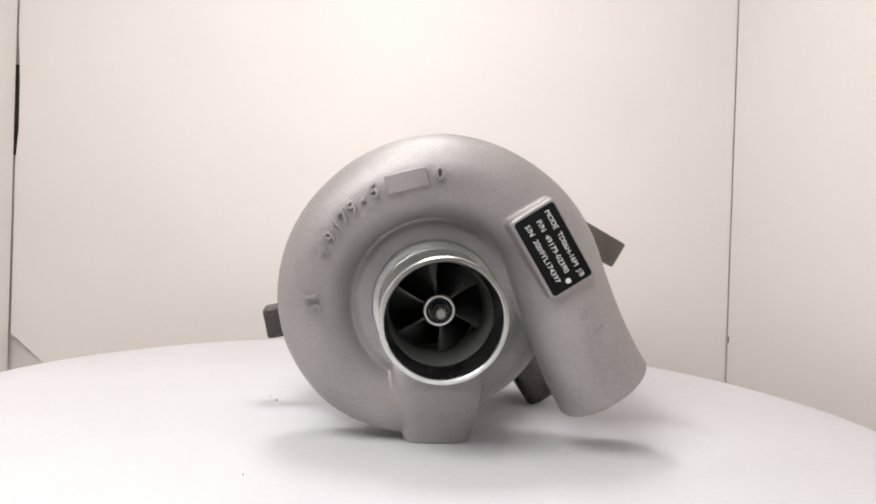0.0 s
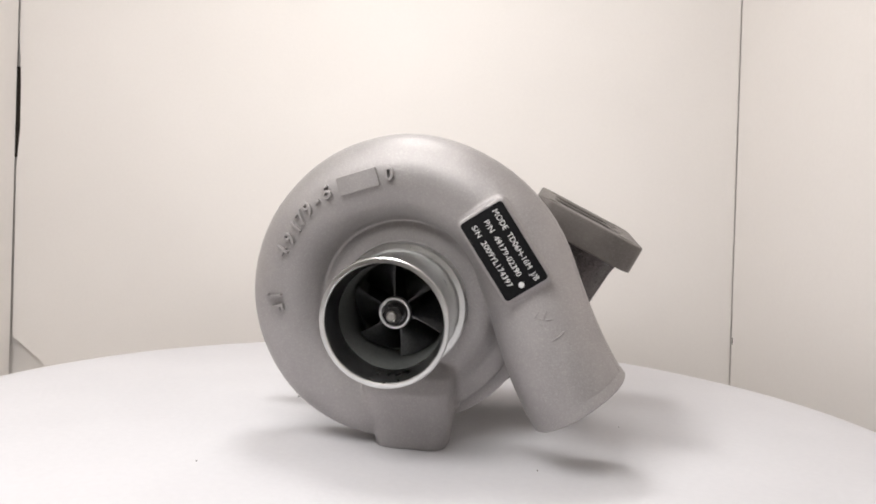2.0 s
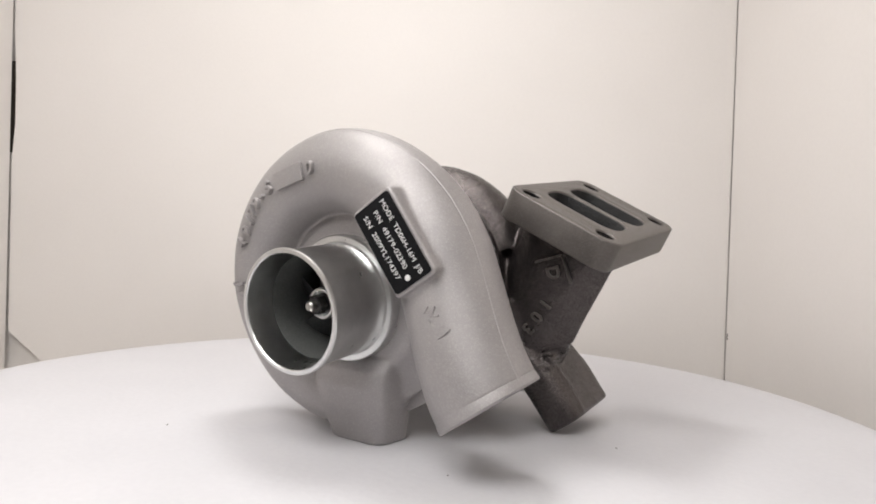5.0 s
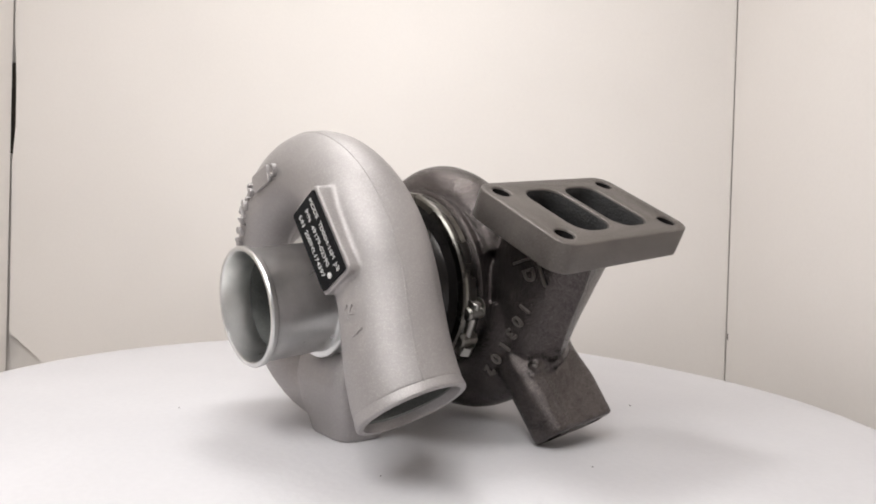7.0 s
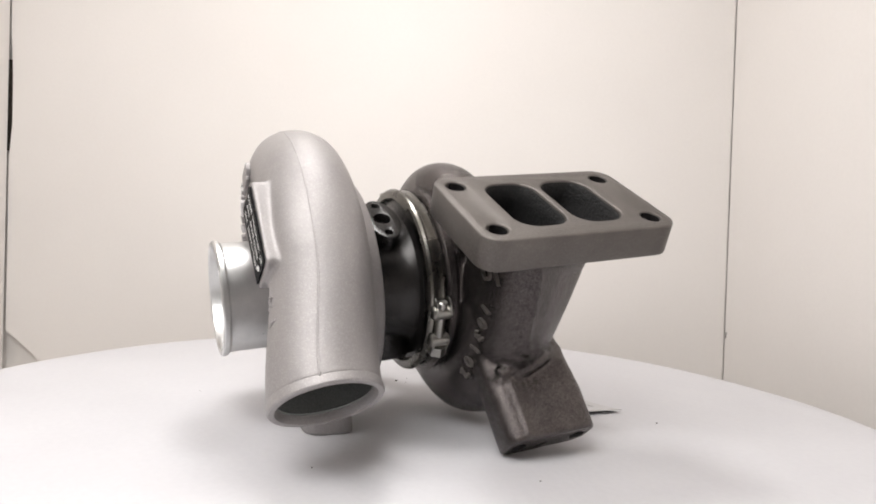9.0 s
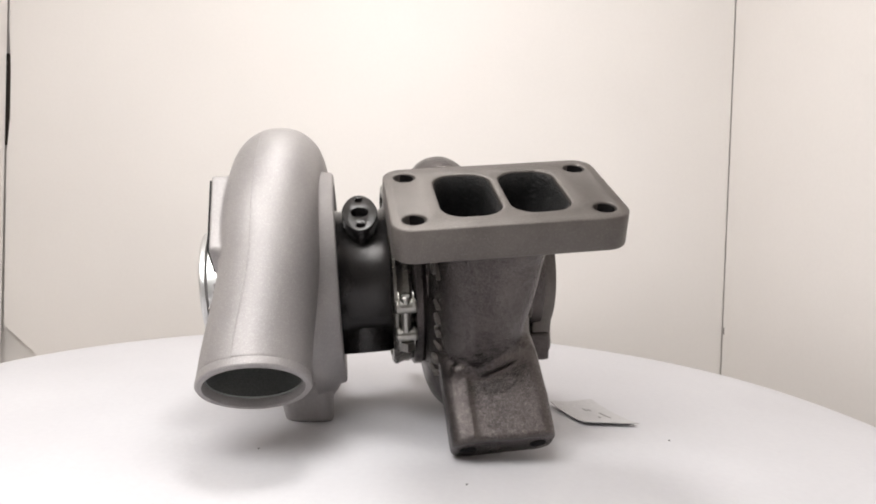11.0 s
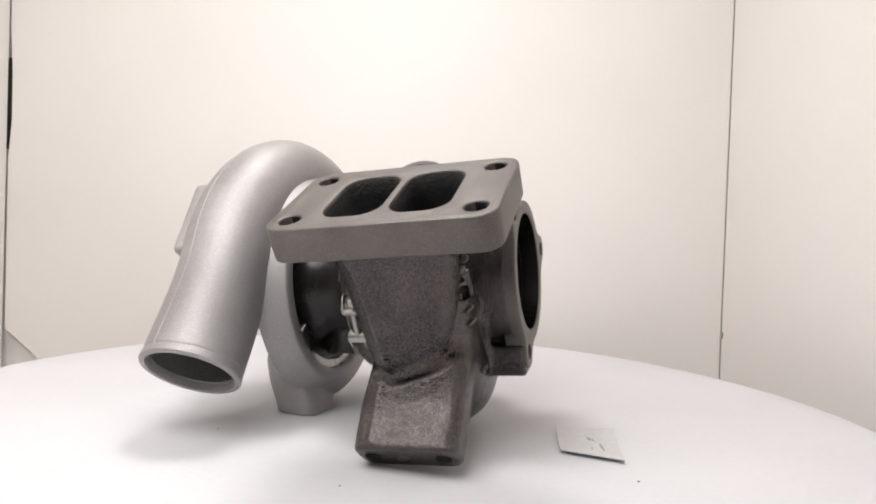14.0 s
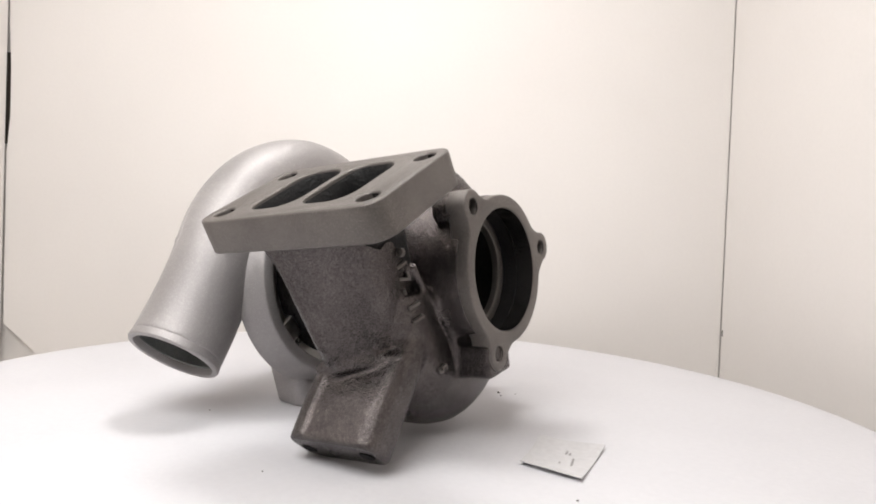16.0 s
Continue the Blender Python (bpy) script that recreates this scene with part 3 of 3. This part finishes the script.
def bearing_housing():
    b = part("bearing_housing", lathe([(0, 36), (51.5, 36), (51.5, 39.5), (47, 41), (41, 42.5), (38, 46), (36.3, 52), (35.8, 62), (36.5, 69), (39, 72.5), (46, 74), (47.5, 75), (47.5, 78), (0, 78)]),
             DARK_IRON, turbo, "black oiled bearing housing")
    n = Vector((0.55, 0, 0.835))
    c = Vector((24.1, 59, 36.4))
    m = placed((0.835, 0, -0.55), (0, 1, 0), c - n * 3)
    outline = []
    for k in range(48):
        a = 2 * math.pi * k / 48
        r = 9.6 + 8.0 * abs(math.cos(a)) ** 3
        outline.append((r * math.cos(a), min(1, max(-1, math.sin(a) * 1.05)) * r * (1 - 0.25 * abs(math.cos(a)) ** 2)))
    plate("oil_flange", [outline, circle(4.6), circle(2.1, 12.4, 0), circle(2.1, -12.4, 0)], 6, 0.5, m, DARK_IRON, b, "oval oil inlet flange with three holes")
    s, u = Vector((0.835, 0, -0.55)), Vector((0, 1, 0))
    part("oil_stem", loft([ring(c - n * 5.9, s, u, 16.5, 8.6, 32), ring(c - n * 12, s, u, 15, 8.6, 32), ring(c - n * 34, s, u, 17, 9.5, 32)]), DARK_IRON, b)
    # flat dark disc painted as the shade within the oil hole
    part("oil_bore", lathe([(0, 0), (4.7, 0)], 24), HOLE_SHADE, b).matrix_local = Matrix.Scale(1, 4) @ placed((0.835, 0, -0.55), -n, (c - n * 5.2) * MM)
    part("drain_boss", rod((6, 58, -20), (10, 58, -43), 17, 28, r2=15, chamfer=1.2), DARK_IRON, b)


bearing_housing()


def clamp():
    band = part("clamp_band", lathe([(47, 72), (50.6, 72.4), (51.8, 73.4), (52.2, 74.8), (51.4, 76.2), (50.8, 78.4), (51.0, 81.0), (50.2, 82.6), (47, 83)], closed=True), BAND_STEEL, turbo, "plated steel band clamp", 25)
    at = Vector((45.0, 78.8, -19.8))
    out = Vector((0.916, 0, -0.40))
    tan = Vector((0.40, 0, 0.916))
    for sgn in (1, -1):
        c = at + tan * 8.5 * sgn + out * 3.0
        part("trunnion", rod(c + Vector((0, -5.6, 0)), c + Vector((0, 5.6, 0)), 3.8, 20, chamfer=0.8), ZINC, band)
        part("strap_loop", loft([ring(c + Vector((0, y, 0)) - out * 1.2 + tan * sgn * 1.5, out, tan, 5.2, 6.2, 20) for y in (-4.2, -3.4)]), ZINC, band)
        part("strap_loop", loft([ring(c + Vector((0, y, 0)) - out * 1.2 + tan * sgn * 1.5, out, tan, 5.2, 6.2, 20) for y in (3.4, 4.2)]), ZINC, band)
    part("bolt", rod(at + tan * 15 + out * 3.2, at - tan * 17 + out * 3.2, 2.6, 16, chamfer=0.5), ZINC, band)
    bm = bmesh.new()
    s, u = frame_axes(tan, out)
    loft([ring(at - tan * d + out * 3.2, s, u, r, r, 6) for d, r in ((11.5, 5.0), (16.5, 5.0), (17, 4.4))], bm)
    part("bolt_nut", bm, ZINC, band)
    part("locating_pin", rod((-22.7, 77.6, 42), (-24.2, 77.6, 50), 2.2, 14, chamfer=0.5), ZINC, band)


clamp()

# ---- turbine housing ----
FL_C, FL_N, FL_U = Vector((93.4, 121.4, 41.2)), Vector((0.44, 0, 0.898)), Vector((0.898, 0, -0.44))


PORT_WELL = ((-1.0, 1.0, 1.0), (-2.6, 0.955, 0.93), (-9, 0.94, 0.91), (-15, 0.86, 0.84), (-28, 0.72, 0.74), (-45, 0.56, 0.62), (-60, 0.45, 0.5))
PORT_CUT = ((-0.8, 1.0, 1.0), (-9, 0.98, 0.98), (-13.8, 0.86, 0.84), (-28, 0.72, 0.74), (-45, 0.56, 0.62), (-60, 0.45, 0.5))


def port_rings(side, steps, grow=0.0):
    well = []
    for d, kx, ky in steps:
        c = FL_C + FL_N * d - FL_U * 30 * max(0, 0.94 - kx)
        well.append([c + FL_U * x * kx + Vector((0, side * 15.5 * min(1, ky / 0.91) + y * ky, 0)) for x, y in rounded(22.4 + grow, 13.5 + grow, 10, 8)])
    return well


def turbine():
    rings = []
    tab = [(20, 62, 36, 90, 122), (60, 64, 32, 89, 122), (90, 66, 30, 88, 122), (140, 69, 28, 88, 126), (180, 72, 28, 88, 130),
           (225, 76, 28, 90, 136), (270, 82.6, 28, 90, 140), (300, 83, 28, 89, 142), (325, 79, 28, 89, 143), (350, 74, 28, 90, 143)]
    for k in range(60):
        a = 20 + 330 * k / 59
        ro, ri, yf, yb = between(tab, a)
        ra = radians(a)
        rad = Vector((math.cos(ra), 0, math.sin(ra)))
        if a > 255 and a < 300:
            ro = min(ro, 83.5)
        rings.append(ring(rad * ((ro + ri) / 2) + Vector((0, (yf + yb) / 2, 0)), rad, Vector((0, 1, 0)), (ro - ri) / 2, (yb - yf) / 2, 44, 2.15))
    scroll = loft(rings)
    core = lathe([(30, 84.5), (50.5, 84.5), (51, 96), (45, 122), (41.5, 132), (39.6, 141), (39.2, 157), (33.2, 157), (33.2, 142.5), (30, 142.5)], closed=True)
    # neck from the flange down into the scroll
    neck, seam = [], []
    tab = [(12, -30, 92, 26, 91, 29, 106, 27, 148), (20, -30, 91, 17, 91, 28, 104, 15, 147), (32, -30, 91, 13, 91, 27, 104, 11, 146), (55, -30, 91, 12, 92, 26, 105, 10, 142),
           (78, -32, 92, 12, 94, 25.5, 107, 8, 136), (92, -34, 94, 8, 96, 20, 109, 4, 134), (104, -36, 98, 0, 100, 6, 112, -4, 132)]
    for k in range(24):
        dep = 12 + 92 * k / 23
        ui, yi, uf, yf, ur, yr, ub, yb = between(tab, dep)
        pts = [Vector((ui, yi, 0)), Vector((uf, yf, 0)), Vector((ur, yr, 0)), Vector((ur - 4, yr + 14, 0)), Vector((ub, yb, 0)), Vector((ui, yb - 4, 0))]
        for _ in range(3):
            pts = [q for a, b in zip(pts, pts[1:] + pts[:1]) for q in (a.lerp(b, 0.2), a.lerp(b, 0.8))]
        rim = max(pts, key=lambda p: p.x - 0.15 * p.y)
        seam.append(Vector((FL_C.x, rim.y, FL_C.z)) - FL_N * dep + FL_U * (rim.x - 0.8))
        neck.append([Vector((0, p.y, 0)) + Vector((FL_C.x, 0, FL_C.z)) - FL_N * dep + FL_U * p.x for p in pts])
    # branch with two holes that stands on the table
    down = Vector((0.58, 0, -0.814))
    w = Vector((0.814, 0, 0.58))
    end = Vector((85.8, 118.0, -79.0))
    br = []
    for s, hw, hy in ((-64, 9, 24), (-46, 10.5, 25.2), (-22, 11.8, 25.2), (-1.2, 11.6, 25.0), (0, 10.6, 24.0)):
        br.append([end + down * s + w * (x + min(0, (s + 22) * 0.09)) + Vector((0, y, 0)) for x, y in rounded(hw, hy, 7.5, 6)])
    lugs = (45, 165, 285)
    arms = []
    for g, y0 in zip(lugs, (143, 147, 137)):
        c = Vector((44.2 * math.cos(radians(g)), 0, 44.2 * math.sin(radians(g))))
        arms.append(rod(c * 0.99 + Vector((0, y0, 0)), c * 0.99 + Vector((0, 155, 0)), 8.6, 28))
    arms.append(block(11, 11.8, 8.5, pose(9.5, 149.5, -45, 0, 8, 0), 1.0))
    ridges = []
    for line, r in ((((72.9, 97, -49.3), (73.1, 108, -45.9), (75.5, 115.3, -41.4), (73.2, 121.8, -40), (67.6, 129.6, -40), (61.5, 140, -40)), 4.4),
                    (((55, 141, 4), (44.5, 141.2, -10), (34.5, 141, -17.4), (30, 142.5, -23.5), (22, 142, -33), (18.7, 141.5, -48)), 2.4)):
        for p, q in zip(line, line[1:]):
            ridges.append(rod(Vector(p), Vector(q), r, 12))
    fill = [Vector((74.2, 98, -44.4)), Vector((74.4, 108, -41)), Vector((76.2, 115.3, -36.5)), Vector((73.8, 121.8, -35)), Vector((68.4, 129.6, -35))]
    ridges += [rod(p, q, 3.6, 12) for p, q in zip(fill, fill[1:])]
    seam = seam[:18:3]
    low = [end + down * d + w * (10.9 + min(0, (d + 22) * 0.05)) + Vector((0, -15, 0)) for d in (-34, -22, -10, -2)]
    for p, q in list(zip(seam, seam[1:])) + list(zip(low, low[1:])):
        ridges.append(rod(p, q, 2.1, 10))
    arms.append(block(15, 7, 9.5, placed((0.9, 0, 0.2), (0, 1, 0), (-80.5, 94, -30)), 1.0))
    body = cast_body("turbine_housing", ridges + [scroll, core, loft(neck), loft(br)] + arms, 0.9, 8, CAST_IRON, turbo,
                     "rough dark brown cast iron turbine housing", [loft(port_rings(sy, PORT_CUT, 1.7)) for sy in (-1, 1)], 0.3)
    part("front_ring", lathe([(44, 83.5), (51.5, 83.5), (52.8, 84.5), (52.8, 88), (51, 90), (49, 94)]), CAST_IRON, body)
    part("core_bore", lathe([(33, 157), (32, 143), (31.5, 142.2), (28.2, 141.8), (28, 141), (27, 125), (0, 122)]), HOLE_SHADE, body, "inside of the exhaust outlet, painted dark for its shade")
    part("bore_step", lathe([(31.9, 143.2), (28.0, 143.2), (27.2, 142.6), (27.0, 139)]), FLANGE_IRON, body)
    m = placed(FL_U, (0, 1, 0), FL_C - FL_N * 8 + Vector((0, 0.6, 0)))
    if (m.to_3x3() @ Vector((0, 0, 1))).dot(FL_N) < 0:
        m = m @ pose(0, 0, 0, 180)
    holes = [circle(5.0, sx * 22.3, sy * 41.6) for sx in (-1, 1) for sy in (-1, 1)]
    ports = [rounded(22.5, 13.6, 10, 8, 0, sy * 15.5) for sy in (-1, 1)]
    fl = plate("inlet_flange", [rounded(33, 51.8, 9.5)] + holes + ports, 16, 0.9, m, FLANGE_IRON, body, "milled twin-port iron flange with four holes")
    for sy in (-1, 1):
        part("port", loft(port_rings(sy, PORT_WELL), caps=(False, True)), PORT_SHADE, fl, "rough gas port, its deep shade painted near black")
    for sx in (-1, 1):
        for sy in (-1, 1):
            c = FL_C + FL_U * 22.3 * sx + Vector((0, 41.6 * sy, 0))
            part("bolt_hole", loft([ring(c - FL_N * d, FL_U, Vector((0, 1, 0)), 4.85, 4.85, 24) for d in (0.8, 15.2)], caps=(False, False)), HOLE_SHADE, fl)
    # dark discs on the branch end, painted as the depth of its holes
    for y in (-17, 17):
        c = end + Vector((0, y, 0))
        part("bolt_hole", loft([ring(c + down * q, w, Vector((0, 1, 0)), r, r, 20) for q, r in ((0.25, 3.9), (0.3, 0.1))]), HOLE_SHADE, body)
    # exhaust outlet with three lugs
    outline = []
    for k in range(180):
        a = 360 * k / 180
        r = 39.0
        for g in lugs:
            da = radians((a - g + 180) % 360 - 180)
            if abs(da) < 0.6:
                q = 8.6 ** 2 - (44.2 * math.sin(da)) ** 2
                if q > 0:
                    r = max(r, 44.2 * math.cos(da) + math.sqrt(q))
                else:
                    r = max(r, 39 + 6 * max(0, 1 - (abs(da) - 0.19) / 0.22) ** 2)
        outline.append((r * math.cos(radians(a)), r * math.sin(radians(a))))
    m = placed((1, 0, 0), (0, 0, 1), (0, 157, 0))
    ex = plate("exhaust_flange", [outline, circle(32, n=72)] + [circle(3.9, 44.2 * math.cos(radians(g)), 44.2 * math.sin(radians(g))) for g in lugs],
               11, 0.9, m, FLANGE_IRON, body, "three-lugged exhaust outlet flange")
    for g in lugs:
        c = Vector((44.2 * math.cos(radians(g)), 0, 44.2 * math.sin(radians(g))))
        part("bolt_hole", loft([ring(c + Vector((0, y, 0)), Vector((1, 0, 0)), Vector((0, 0, 1)), 3.95, 3.95, 20) for y in (162.2, 152)], caps=(False, True)), HOLE_SHADE, ex)
    part("exhaust_bore", lathe([(32, 152), (31.8, 162)], 72), DARK_IRON, ex)
    # cast marks lying on the front and rear of the neck
    def on_body(p, way, lift):
        """The place where a line through p, going the given way, meets the casting, and the normal there."""
        way = Vector(way).normalized()
        hit, at, nrm, _ = body.ray_cast((Vector(p) - way * 60) * MM, way)
        return (at * 1000 if hit else Vector(p)) - way * lift, (nrm if hit else -way)

    def mark(name, ch, size, thick, p, way, along, lift, material, bold=0.1):
        spot, nrm = on_body(p, way, lift)
        nrm = (nrm - Vector(way).normalized()).normalized()
        along = (along - along.dot(nrm) * nrm).normalized()
        m = placed(along, nrm.cross(along), spot)
        writing(name, ch, size, thick, m, material, body, "", bold)
        return m

    bpy.context.view_layer.update()
    # marks in lighter iron than the neck: their lit edges put into colour
    a, b = Vector((75.5, 91, -10)), Vector((48, 91, -48))
    for k, ch in enumerate("103102"):
        mark("cast_digit", ch, 9.4, 0.9, a.lerp(b, k / 5), (0, 1, 0), b - a, 0.7, FLANGE_IRON, 0.0)
    a, b = Vector((72, 146.6, 16)), Vector((54, 143.0, -21.5))
    way = -(FL_U * 0.35 + Vector((0, 0.937, 0)))
    for k, ch in enumerate("4917-11"):
        mark("cast_digit", ch, 9.0, 0.9, a.lerp(b, k / 6), way, b - a, 0.3, FLANGE_IRON)
    mark("cast_digit", "5", 8.0, 0.9, Vector((34.5, 142.6, -48)), way, b - a, 0.3, FLANGE_IRON)
    # boxed letter under the flange
    m = mark("cast_letter", "D", 10.0, 0.9, Vector((80.5, 91, 8)), (0, 1, 0), Vector((0.30, 0, -0.954)), 0.3, FLANGE_IRON)
    for x, y, hx, hy in ((0, 8.2, 8.0, 0.6), (-8.0, 0, 0.6, 8.0)):
        part("letter_frame", block(hx, hy, 0.9, m @ Matrix.Translation((x, y, 0)), 0.2), FLANGE_IRON, body)
    return body


turbine()


# ---- what turns ----
TURN = [(0.0, 0.0), (0.5, -3.98), (1.0, -7.96), (1.5, -11.89), (2.0, -15.87), (2.5, -19.86), (3.0, -23.87), (3.5, -27.89), (4.0, -31.94),
        (6.5, -52.52), (7.0, -56.56), (7.5, -60.54), (8.0, -64.51), (8.5, -68.55), (9.0, -72.71), (11.5, -93.85), (12.0, -97.97),
        (12.5, -102.09), (13.0, -106.22), (13.5, -110.35), (14.0, -114.43), (14.5, -118.44), (15.0, -122.41), (15.5, -126.28), (16.0, -130.12)]


def motions():
    rows = [(k * 0.5, pose(0, 0, 0, 0, 0, between(TURN, k * 0.5)[0])) for k in range(33)]
    walk(table, [(t, pose(0.005, 0, 0) @ m) for t, m in rows])
    walk(slip, rows)
    walk(turbo, [(t, m @ SEAT) for t, m in rows])


motions()
